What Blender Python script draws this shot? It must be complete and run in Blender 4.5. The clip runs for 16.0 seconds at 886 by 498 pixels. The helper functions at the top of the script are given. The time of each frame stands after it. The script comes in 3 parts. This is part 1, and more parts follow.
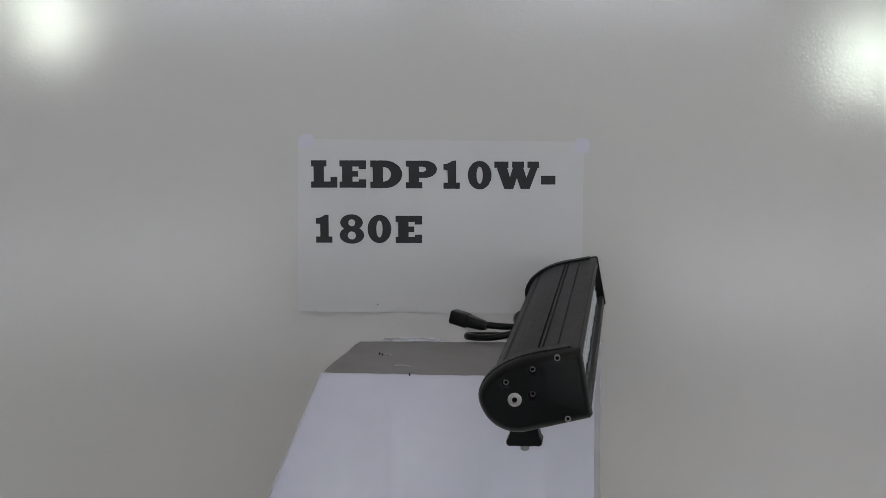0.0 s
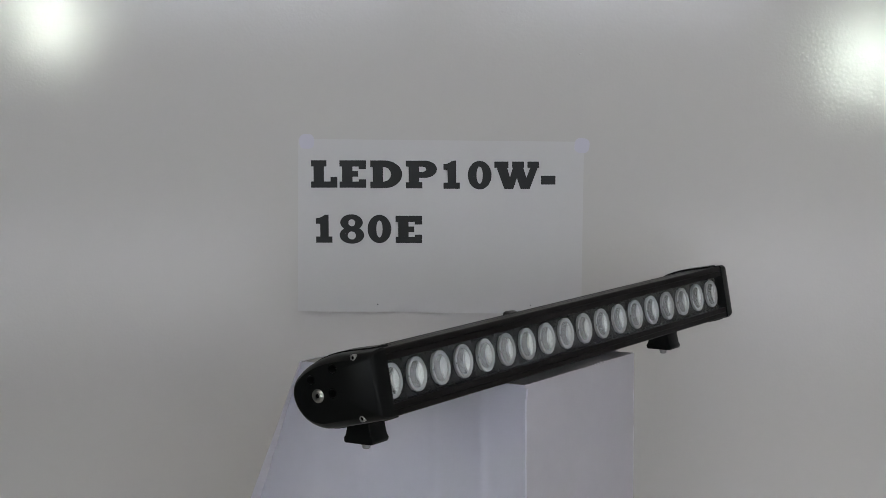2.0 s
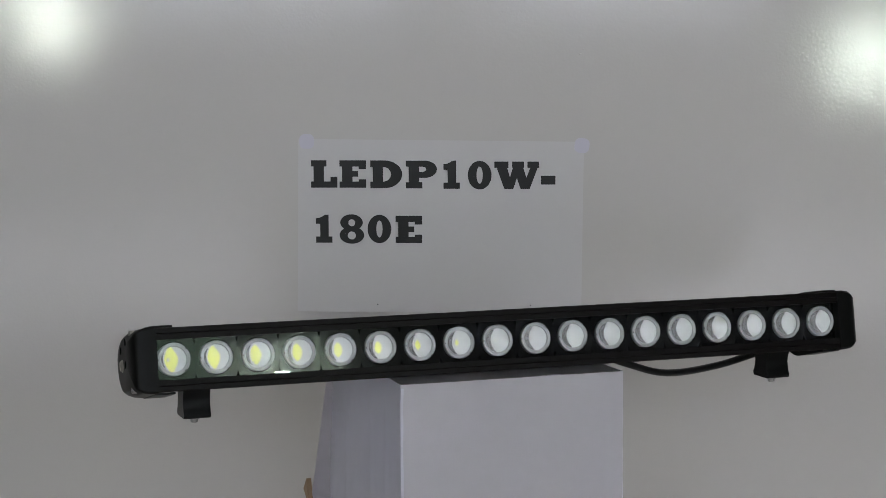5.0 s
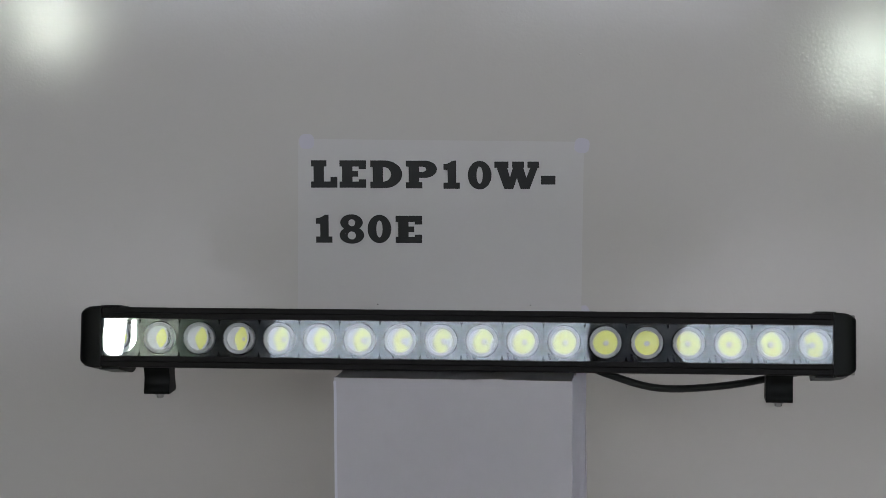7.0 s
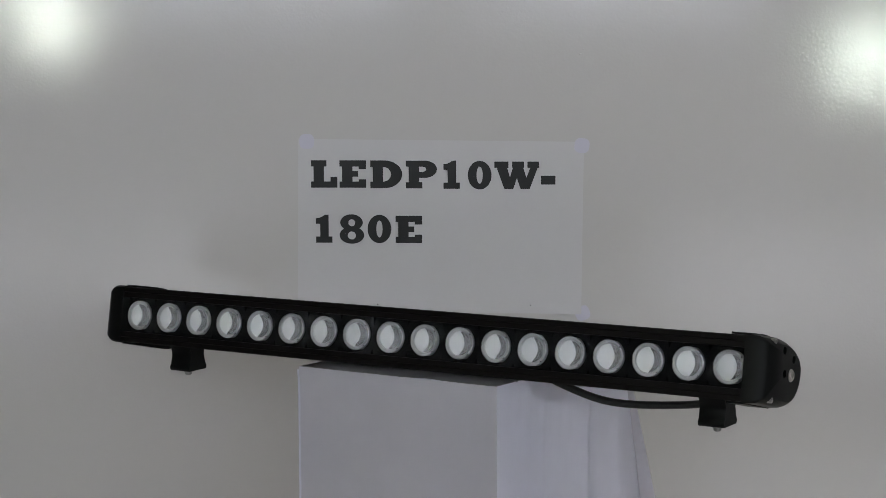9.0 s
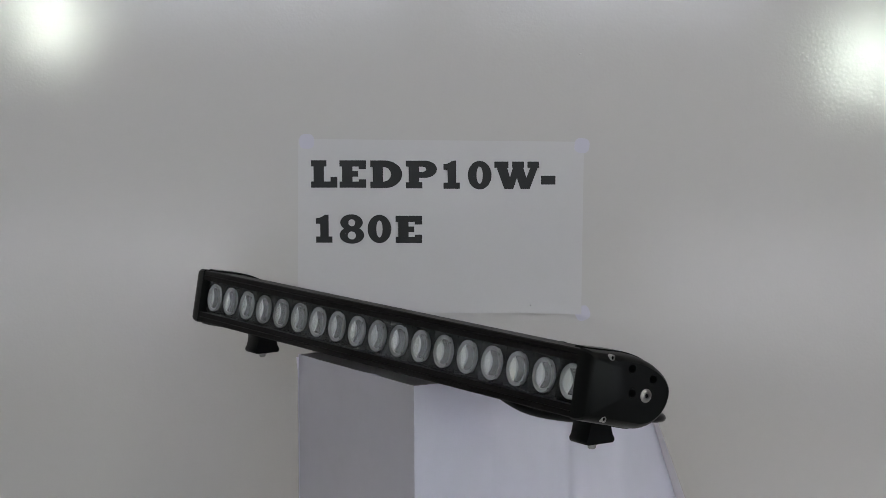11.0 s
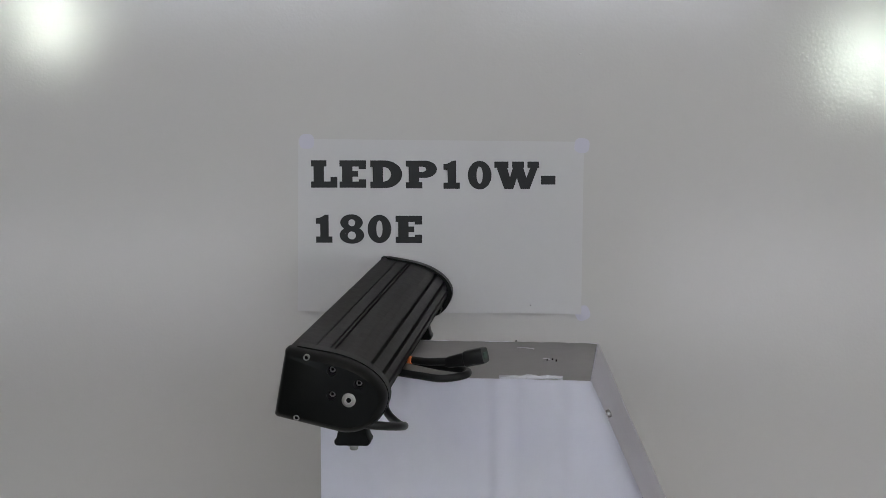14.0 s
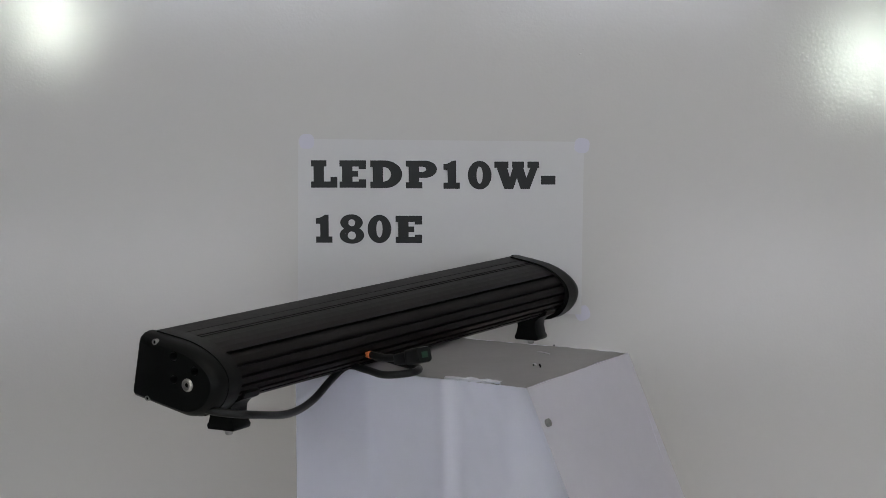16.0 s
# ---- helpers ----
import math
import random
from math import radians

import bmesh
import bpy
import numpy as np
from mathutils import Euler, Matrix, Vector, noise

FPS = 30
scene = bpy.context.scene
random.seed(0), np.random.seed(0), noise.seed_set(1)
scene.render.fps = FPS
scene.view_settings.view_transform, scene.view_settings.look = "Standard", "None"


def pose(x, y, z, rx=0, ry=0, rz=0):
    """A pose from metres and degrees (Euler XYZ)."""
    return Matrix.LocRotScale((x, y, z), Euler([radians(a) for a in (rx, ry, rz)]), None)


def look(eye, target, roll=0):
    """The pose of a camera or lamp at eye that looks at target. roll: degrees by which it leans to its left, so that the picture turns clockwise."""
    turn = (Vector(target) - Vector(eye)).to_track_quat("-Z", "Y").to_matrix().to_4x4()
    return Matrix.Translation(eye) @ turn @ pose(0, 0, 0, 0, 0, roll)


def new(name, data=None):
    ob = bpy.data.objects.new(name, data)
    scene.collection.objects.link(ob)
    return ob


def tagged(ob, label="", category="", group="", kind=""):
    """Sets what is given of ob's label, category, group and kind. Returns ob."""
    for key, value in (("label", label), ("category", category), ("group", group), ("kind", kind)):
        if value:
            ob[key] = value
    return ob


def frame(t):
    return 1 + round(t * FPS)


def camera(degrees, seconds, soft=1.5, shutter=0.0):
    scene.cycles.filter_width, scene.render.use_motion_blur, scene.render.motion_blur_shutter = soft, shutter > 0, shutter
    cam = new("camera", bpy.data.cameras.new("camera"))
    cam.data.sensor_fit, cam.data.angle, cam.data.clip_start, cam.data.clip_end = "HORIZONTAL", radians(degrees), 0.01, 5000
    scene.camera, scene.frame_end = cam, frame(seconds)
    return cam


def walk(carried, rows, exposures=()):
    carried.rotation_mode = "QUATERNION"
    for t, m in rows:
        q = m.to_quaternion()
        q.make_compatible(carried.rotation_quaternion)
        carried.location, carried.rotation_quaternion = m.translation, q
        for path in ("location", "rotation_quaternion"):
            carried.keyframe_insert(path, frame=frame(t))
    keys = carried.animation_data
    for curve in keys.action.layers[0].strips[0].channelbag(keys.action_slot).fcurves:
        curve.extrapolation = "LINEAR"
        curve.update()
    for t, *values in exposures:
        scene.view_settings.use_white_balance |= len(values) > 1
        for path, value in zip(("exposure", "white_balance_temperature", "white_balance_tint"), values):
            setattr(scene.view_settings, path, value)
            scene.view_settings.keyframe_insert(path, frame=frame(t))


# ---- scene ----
# Heights are counted from the top of the carton, at TOP above the floor.
TOP = 1.07
EYE = Vector((0.0, -1.9872, TOP + 0.3187))
cam = camera(25.816, 16.0, soft=0.65)
AIM = EYE + Vector((-0.01204, 0.99462, -0.10282))
VIEW = look(EYE, AIM, -0.24)
walk(cam, [(0.0, VIEW), (16.0, VIEW)], exposures=[(0.0, 0.50), (2.5, 0.56), (4.0, 0.56), (5.5, 0.38), (7.0, 0.22), (8.0, 0.30), (9.0, 0.47), (11.5, 0.58), (14.5, 0.56), (16.0, 0.59)])

# ---- light: overcast window behind the camera, added low and side openings, floodlights, a tube light overhead ----
WALL_Y = 0.42
LAMPS = ((-0.983, -1.78, TOP + 0.405), (0.957, -1.78, TOP + 0.3009), (-1.50, -1.95, TOP + 0.50))
LAMP_COLOURS = ((0.92, 1.0, 0.89), (0.87, 1.0, 0.88), (1.0, 0.96, 0.87))
LAMP_POWERS = (7.4, 8.0, 1.8)
WINDOW_GLOW = 7.0
SIDE_GLOW = 13.5
CEILING_LAMP = (0.60, -0.75, 2.56)

world = bpy.data.worlds.new("overcast")
scene.world = world
world.use_nodes = True
world.node_tree.nodes["Background"].inputs["Color"].default_value = (0.55, 0.62, 0.72, 1)
world.node_tree.nodes["Background"].inputs["Strength"].default_value = 0.4

for place, colour, power in zip(LAMPS, LAMP_COLOURS, LAMP_POWERS):
    data = bpy.data.lights.new("studio_bulb", "POINT")
    data.shadow_soft_size = 0.042 if place[0] < 0 else 0.060
    data.energy, data.color = power, colour
    bulb = new("studio_bulb", data)
    bulb.matrix_world = look(place, (place[0] * 0.2, WALL_Y, TOP + 0.1))

data = bpy.data.lights.new("ceiling_tube", "AREA")
data.shape, data.size, data.size_y = "RECTANGLE", 1.2, 0.14
data.energy, data.color = 2.5, (1.0, 0.93, 0.84)
tube_lamp = new("ceiling_tube", data)
tube_lamp.location = (CEILING_LAMP[0], CEILING_LAMP[1], CEILING_LAMP[2] - 0.035)


# ---- materials ----
def material(name, colour, rough=0.5, metal=0.0, spec=0.5, vary=0.06, scale=30.0, bump=0.0, bump_scale=400.0, stain=0.0, stain_scale=4.0, coat=0.0, coat_rough=0.1, rough_vary=0.0):
    """A surface with grain and stains at two scales, and fine relief."""
    mat = bpy.data.materials.new(name)
    mat.use_nodes = True
    tree = mat.node_tree
    n, l = tree.nodes, tree.links
    b = n["Principled BSDF"]
    b.inputs["Roughness"].default_value, b.inputs["Metallic"].default_value = rough, metal
    b.inputs["Specular IOR Level"].default_value = spec
    b.inputs["Coat Weight"].default_value, b.inputs["Coat Roughness"].default_value = coat, coat_rough
    co = n.new("ShaderNodeTexCoord")
    fine, coarse = n.new("ShaderNodeTexNoise"), n.new("ShaderNodeTexNoise")
    fine.inputs["Scale"].default_value, fine.inputs["Detail"].default_value = scale, 6
    coarse.inputs["Scale"].default_value, coarse.inputs["Detail"].default_value = stain_scale, 3
    add = n.new("ShaderNodeMath")
    add.operation = "MULTIPLY_ADD"
    add.inputs[1].default_value, add.inputs[2].default_value = 2 * vary, 1 - vary
    add2 = n.new("ShaderNodeMath")
    add2.operation = "MULTIPLY_ADD"
    add2.inputs[1].default_value, add2.inputs[2].default_value = 2 * stain, 1 - stain
    mul = n.new("ShaderNodeMath")
    mul.operation = "MULTIPLY"
    tint = n.new("ShaderNodeVectorMath")
    tint.operation = "SCALE"
    tint.inputs[0].default_value = colour
    for tex in (fine, coarse):
        l.new(co.outputs["Object"], tex.inputs["Vector"])
    l.new(fine.outputs["Fac"], add.inputs[0])
    l.new(coarse.outputs["Fac"], add2.inputs[0])
    l.new(add.outputs[0], mul.inputs[0])
    l.new(add2.outputs[0], mul.inputs[1])
    l.new(mul.outputs[0], tint.inputs["Scale"])
    l.new(tint.outputs[0], b.inputs["Base Color"])
    if rough_vary:
        rv = n.new("ShaderNodeMath")
        rv.operation = "MULTIPLY_ADD"
        rv.inputs[1].default_value, rv.inputs[2].default_value = 2 * rough_vary, rough - rough_vary
        l.new(fine.outputs["Fac"], rv.inputs[0])
        l.new(rv.outputs[0], b.inputs["Roughness"])
    if bump:
        grain = n.new("ShaderNodeTexNoise")
        grain.inputs["Scale"].default_value, grain.inputs["Detail"].default_value = bump_scale, 2
        relief = n.new("ShaderNodeBump")
        relief.inputs["Distance"].default_value, relief.inputs["Strength"].default_value = bump, 1.0
        l.new(co.outputs["Object"], grain.inputs["Vector"])
        l.new(grain.outputs["Fac"], relief.inputs["Height"])
        l.new(relief.outputs[0], b.inputs["Normal"])
        if coat:
            l.new(relief.outputs[0], b.inputs["Coat Normal"])
    return mat


def glowing(name, colour, strength):
    mat = bpy.data.materials.new(name)
    mat.use_nodes = True
    b = mat.node_tree.nodes["Principled BSDF"]
    b.inputs["Base Color"].default_value = (0, 0, 0, 1)
    b.inputs["Emission Color"].default_value, b.inputs["Emission Strength"].default_value = (*colour, 1), strength
    return mat


def clear(name, ior, tint, rough=0.0, wave=0.0, coating=(1.0, 1.0, 1.0)):
    """A thin clear pane: see-through, with the gloss that its index gives."""
    mat = bpy.data.materials.new(name)
    mat.use_nodes = True
    n, l = mat.node_tree.nodes, mat.node_tree.links
    n.remove(n["Principled BSDF"])
    out = n["Material Output"]
    mix, see, gloss, fres = n.new("ShaderNodeMixShader"), n.new("ShaderNodeBsdfTransparent"), n.new("ShaderNodeBsdfGlossy"), n.new("ShaderNodeFresnel")
    see.inputs["Color"].default_value, gloss.inputs["Roughness"].default_value = (*tint, 1), rough
    gloss.inputs["Color"].default_value = (*coating, 1)
    fres.inputs["IOR"].default_value = ior
    l.new(fres.outputs[0], mix.inputs[0])
    l.new(see.outputs[0], mix.inputs[1])
    l.new(gloss.outputs[0], mix.inputs[2])
    l.new(mix.outputs[0], out.inputs["Surface"])
    if wave:
        co, tex, relief = n.new("ShaderNodeTexCoord"), n.new("ShaderNodeTexNoise"), n.new("ShaderNodeBump")
        tex.inputs["Scale"].default_value, tex.inputs["Detail"].default_value = 22, 0
        relief.inputs["Distance"].default_value = wave
        l.new(co.outputs["Object"], tex.inputs["Vector"])
        l.new(tex.outputs["Fac"], relief.inputs["Height"])
        l.new(relief.outputs[0], gloss.inputs["Normal"])
    return mat


WALL = material("satin_wall_paint", (0.475, 0.459, 0.450), 0.105, spec=0.5, vary=0.01, scale=60, bump=0.00014, bump_scale=260, stain=0.03, stain_scale=2.2)
PLAIN = material("matt_room_paint", (0.11, 0.105, 0.095), 0.8, vary=0.05, stain=0.1)
CEIL = material("ceiling_paint", (0.80, 0.77, 0.72), 0.9, vary=0.03)
FLOOR = material("grey_floor_paint", (0.42, 0.41, 0.40), 0.6, vary=0.1, stain=0.2)
PAPER = material("printer_paper", (0.468, 0.459, 0.470), 0.6, spec=0.4, vary=0.012, scale=300, bump=0.00002, bump_scale=900)
INK = material("black_toner", (0.012, 0.012, 0.013), 0.6, spec=0.35, vary=0.15, scale=200)
TAPE = material("foam_tape_square", (0.455, 0.445, 0.525), 0.4, vary=0.02)
WRAP = material("white_wrapping_paper", (0.79, 0.785, 0.87), 0.55, spec=0.35, vary=0.02, scale=40, bump=0.0006, bump_scale=14, stain=0.05, stain_scale=9)
CARD = material("white_coated_card", (0.67, 0.65, 0.695), 0.55, spec=0.35, vary=0.03, scale=60, bump=0.0004, bump_scale=20, stain=0.07, stain_scale=8)
CARDTOP = material("scuffed_grey_card", (0.40, 0.39, 0.39), 0.5, spec=0.4, vary=0.05, scale=80, bump=0.0006, bump_scale=25, stain=0.10, stain_scale=12)
BROWN = material("brown_cardboard", (0.20, 0.13, 0.075), 0.85, vary=0.08, scale=60)
TORN = material("torn_white_paper", (0.74, 0.74, 0.79), 0.8, vary=0.05, bump=0.0005, bump_scale=200)
# Near-black that puts the shade of holes and sockets into the colour.
HOLE = material("recess_shade_black", (0.0025, 0.0025, 0.0025), 0.9, spec=0.02, vary=0.3)
DULL = material("dull_zinc", (0.27, 0.265, 0.255), 0.36, metal=0.8, vary=0.2, scale=400)
ALU = material("black_anodised_aluminium", (0.0030, 0.0023, 0.0023), 0.44, spec=0.10, vary=0.12, scale=120, bump=0.00002, bump_scale=1500, rough_vary=0.06)
CAP = material("black_moulded_plastic", (0.003, 0.0032, 0.0031), 0.40, spec=0.10, vary=0.1, scale=150, bump=0.00004, bump_scale=1800)
BEZEL = material("black_lens_holder", (0.003, 0.003, 0.0034), 0.16, spec=0.12, vary=0.1)
GAP = material("dark_gap", (0.002, 0.002, 0.002), 0.9, spec=0.02, vary=0.1)
FROST = material("frosted_lens_rim", (0.40, 0.395, 0.405), 0.35, spec=0.6, vary=0.03)
# White and mottle paint the whitish reflections inside the clear lenses.
MILK = material("inner_reflection_white", (0.61, 0.608, 0.62), 0.45, vary=0.10, scale=330, stain=0.10, stain_scale=120)
CHIP = material("yellow_phosphor", (0.93, 0.93, 0.08), 0.6, vary=0.03)
DIE = material("emitter_window", (0.50, 0.51, 0.49), 0.55, vary=0.03)
SPOT = material("pale_emitter_die", (0.85, 0.86, 0.80), 0.3, vary=0.03)
STEEL = material("stainless_steel", (0.36, 0.35, 0.33), 0.30, metal=1.0, vary=0.05, scale=300)
RUBBER = material("black_cable_rubber", (0.006, 0.006, 0.0062), 0.36, spec=0.22, vary=0.1)
COPPER = material("orange_seal", (0.75, 0.20, 0.06), 0.4, vary=0.05)
GREEN = material("green_seal", (0.008, 0.035, 0.02), 0.5, vary=0.1)
FRAME = material("dark_window_frame", (0.03, 0.03, 0.03), 0.5)
PAN = material("pale_lamp_reflector", (0.12, 0.12, 0.10), 0.5, vary=0.04)
DIFFUSER = glowing("tube_diffuser", (1.0, 0.93, 0.84), 3.0)
STAND = material("black_stand_paint", (0.02, 0.02, 0.02), 0.4)
GLASS = clear("clear_cover_glass", 1.55, (0.97, 0.985, 0.975), 0.0, 0.00035, (0.90, 0.97, 1.0))


def moulded(name, haze, colour):
    """A clear moulding that bends light, with a constant share of milky haze."""
    mat = bpy.data.materials.new(name)
    mat.use_nodes = True
    n, l = mat.node_tree.nodes, mat.node_tree.links
    b = n["Principled BSDF"]
    b.inputs["Base Color"].default_value, b.inputs["Roughness"].default_value = (*colour, 1), 0.35
    mix, bend = n.new("ShaderNodeMixShader"), n.new("ShaderNodeBsdfRefraction")
    bend.inputs["IOR"].default_value, bend.inputs["Roughness"].default_value = 1.6, 0.09
    mix.inputs[0].default_value = haze
    l.new(bend.outputs[0], mix.inputs[1])
    l.new(b.outputs[0], mix.inputs[2])
    l.new(mix.outputs[0], n["Material Output"].inputs["Surface"])
    return mat


LENS = moulded("hazy_lens", 0.14, (0.84, 0.83, 0.84))
# Green tint stands in for dim greenery outside.
LEAFY = clear("green_tinted_glass", 1.45, (0.27, 0.32, 0.25), 0.0)
# Grey tint only sets how bright the wall's reflected bands come out.
SMOKED = clear("band_dimming_glass", 1.45, (0.50, 0.495, 0.49))
PANE = clear("window_glass", 1.45, (0.95, 0.97, 0.97))
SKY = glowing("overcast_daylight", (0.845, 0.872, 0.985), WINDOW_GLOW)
# Made-up glow for light from the right; its source is unseen.
SIDE_FILL = glowing("side_fill_glow", (0.865, 0.89, 0.985), SIDE_GLOW)


# ---- mesh helpers ----
def part(name, bm, mat, parent=None, label="", smooth=False, turn=True):
    if turn:
        bmesh.ops.recalc_face_normals(bm, faces=bm.faces)
    me = bpy.data.meshes.new(name)
    bm.to_mesh(me)
    bm.free()
    me.materials.append(mat)
    if smooth:
        me.polygons.foreach_set("use_smooth", [True] * len(me.polygons))
        me.set_sharp_from_angle(angle=radians(38))
    ob = new(name, me)
    if parent:
        ob.parent = parent
    return tagged(ob, label)


def shared(name, me, parent, place=None):
    ob = new(name, me)
    ob.parent = parent
    if place:
        ob.matrix_basis = place
    return ob


def block(bm, x0, x1, y0, y1, z0, z1, bevel=0.0):
    made = bmesh.ops.create_cube(bm, size=1)["verts"]
    for v in made:
        v.co = Vector(((x0, x1)[v.co.x > 0], (y0, y1)[v.co.y > 0], (z0, z1)[v.co.z > 0]))
    if bevel:
        edges = list({e for v in made for e in v.link_edges})
        bmesh.ops.bevel(bm, geom=edges, offset=bevel, segments=2, affect="EDGES", profile=0.5)


def loft(bm, sections, closed=True, caps=(True, True)):
    rings = [[bm.verts.new(p) for p in s] for s in sections]
    n = len(rings[0])
    for a, b in zip(rings, rings[1:]):
        for i in range(n if closed else n - 1):
            j = (i + 1) % n
            bm.faces.new((a[i], a[j], b[j], b[i]))
    if closed and caps[0]:
        bm.faces.new(rings[0][::-1])
    if closed and caps[1]:
        bm.faces.new(rings[-1])
    return rings


def lathe(bm, profile, axis_m, segments=24, caps=(True, True)):
    """profile: (radius, along). The axis is local z of axis_m."""
    rings = []
    for r, h in profile:
        rings.append([axis_m @ Vector((r * math.cos(2 * math.pi * k / segments), r * math.sin(2 * math.pi * k / segments), h)) for k in range(segments)])
    loft(bm, rings, caps=caps)


def tube(bm, points, radius, segments=10, steps=6):
    """A round cord along a smooth line through points."""
    p = [Vector(q) for q in points]
    line = []
    for i in range(len(p) - 1):
        a, b, c, d = p[max(i - 1, 0)], p[i], p[i + 1], p[min(i + 2, len(p) - 1)]
        for k in range(steps):
            t = k / steps
            line.append(0.5 * ((2 * b) + (c - a) * t + (2 * a - 5 * b + 4 * c - d) * t * t + (3 * b - a - 3 * c + d) * t ** 3))
    line.append(p[-1])
    up = Vector((0, 0, 1))
    rings = []
    for i, q in enumerate(line):
        way = (line[min(i + 1, len(line) - 1)] - line[max(i - 1, 0)]).normalized()
        side = way.cross(up).normalized()
        over = side.cross(way)
        rings.append([q + radius * (math.cos(2 * math.pi * k / segments) * side + math.sin(2 * math.pi * k / segments) * over) for k in range(segments)])
    loft(bm, rings)


# ---- the room ----
def wall_with(name, size, mat, label):
    bm = bmesh.new()
    block(bm, *size)
    return tagged(part(name, bm, mat), label, "wall", kind="structure")


SX0, SX1, SY = -2.3, 2.3, -3.0
wall_with("wall_north", (SX0, SX1, WALL_Y, WALL_Y + 0.12, 0, 2.6), WALL, "pale grey wall in satin paint with orange-peel texture")
for x, z, r in ((0.142, 0.312, 0.0016), (0.146, 0.318, 0.0011), (-0.378, 0.196, 0.0009), (0.29, 0.02, 0.0008)):
    bm = bmesh.new()
    bmesh.ops.create_icosphere(bm, subdivisions=1, radius=r)
    bm.transform(pose(x, WALL_Y, TOP + z) @ Matrix.Diagonal((1, 0.25, 0.7, 1)))
    part("paint_nib", bm, WALL, bpy.data.objects["wall_north"])
HY0, HY1, HZ0, HZ1 = -2.9, -1.75, TOP - 0.12, TOP + 0.37


def side_wall(name, number, x0, x1):
    """A side wall with a made-up wide opening, and the glowing fill sheet outside it."""
    bm = bmesh.new()
    for y0, y1, z0, z1 in ((SY, WALL_Y + 0.12, 0, HZ0), (SY, WALL_Y + 0.12, HZ1, 2.6), (SY, HY0, HZ0, HZ1), (HY1, WALL_Y + 0.12, HZ0, HZ1)):
        block(bm, x0, x1, y0, y1, z0, z1)
    tagged(part(name, bm, PLAIN), "plain side wall with a wide window", "wall", kind="structure")
    base = tagged(new("window_%d" % number), "wide side window with a dark frame", "window", kind="structure")
    mid = (x0 + x1) / 2
    base.location = (mid, HY0, HZ0)
    off = Matrix.Translation((-mid, -HY0, -HZ0))
    for y0, y1, z0, z1 in ((HY0, HY1, HZ0, HZ0 + 0.03), (HY0, HY1, HZ1 - 0.03, HZ1), (HY0, HY0 + 0.03, HZ0 + 0.03, HZ1 - 0.03), (HY1 - 0.03, HY1, HZ0 + 0.03, HZ1 - 0.03)):
        bm = bmesh.new()
        block(bm, mid - 0.03, mid + 0.03, y0, y1, z0, z1)
        bm.transform(off)
        part("window_frame", bm, FRAME, base)
    bm = bmesh.new()
    block(bm, mid - 0.003, mid + 0.003, HY0 + 0.03, HY1 - 0.03, HZ0 + 0.03, HZ1 - 0.03)
    bm.transform(off)
    pane = part("pane", bm, PANE, base)
    pane.visible_shadow = False
    out = mid + math.copysign(0.5, mid)
    bm = bmesh.new()
    block(bm, out - 0.005, out + 0.005, HY0 - 0.6, HY1 + 0.6, HZ0 - 0.5, HZ1 + 0.5)
    tagged(part("backdrop", bm, SIDE_FILL), "bright overcast daylight outside the side window", "sky", kind="structure")


wall_with("wall_west", (SX0 - 0.12, SX0, SY, WALL_Y + 0.12, 0, 2.6), PLAIN, "plain side wall")
side_wall("wall_east", 6, SX1, SX1 + 0.12)
tagged(wall_with("floor", (SX0, SX1, SY, WALL_Y, -0.1, 0), FLOOR, "grey painted concrete floor"), category="floor")
tagged(wall_with("ceiling", (SX0 - 0.12, SX1 + 0.12, SY - 0.12, WALL_Y + 0.12, 2.6, 2.7), CEIL, "plain white ceiling"), category="ceiling")

WX0, WX1, WZ0, WZ1 = -1.1, 0.94, TOP + 0.45, TOP + 1.02
SIDES = ((-1.78, -1.20), (1.04, 1.78))
bm = bmesh.new()
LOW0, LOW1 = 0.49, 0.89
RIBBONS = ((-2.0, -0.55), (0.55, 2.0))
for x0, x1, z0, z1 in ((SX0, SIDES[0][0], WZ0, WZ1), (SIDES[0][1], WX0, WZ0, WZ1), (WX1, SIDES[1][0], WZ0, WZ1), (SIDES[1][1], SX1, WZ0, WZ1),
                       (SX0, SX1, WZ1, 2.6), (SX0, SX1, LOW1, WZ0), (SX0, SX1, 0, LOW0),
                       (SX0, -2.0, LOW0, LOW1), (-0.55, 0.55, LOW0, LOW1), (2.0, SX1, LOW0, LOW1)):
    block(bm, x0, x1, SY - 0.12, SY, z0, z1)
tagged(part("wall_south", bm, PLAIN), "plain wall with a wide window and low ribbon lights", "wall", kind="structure")


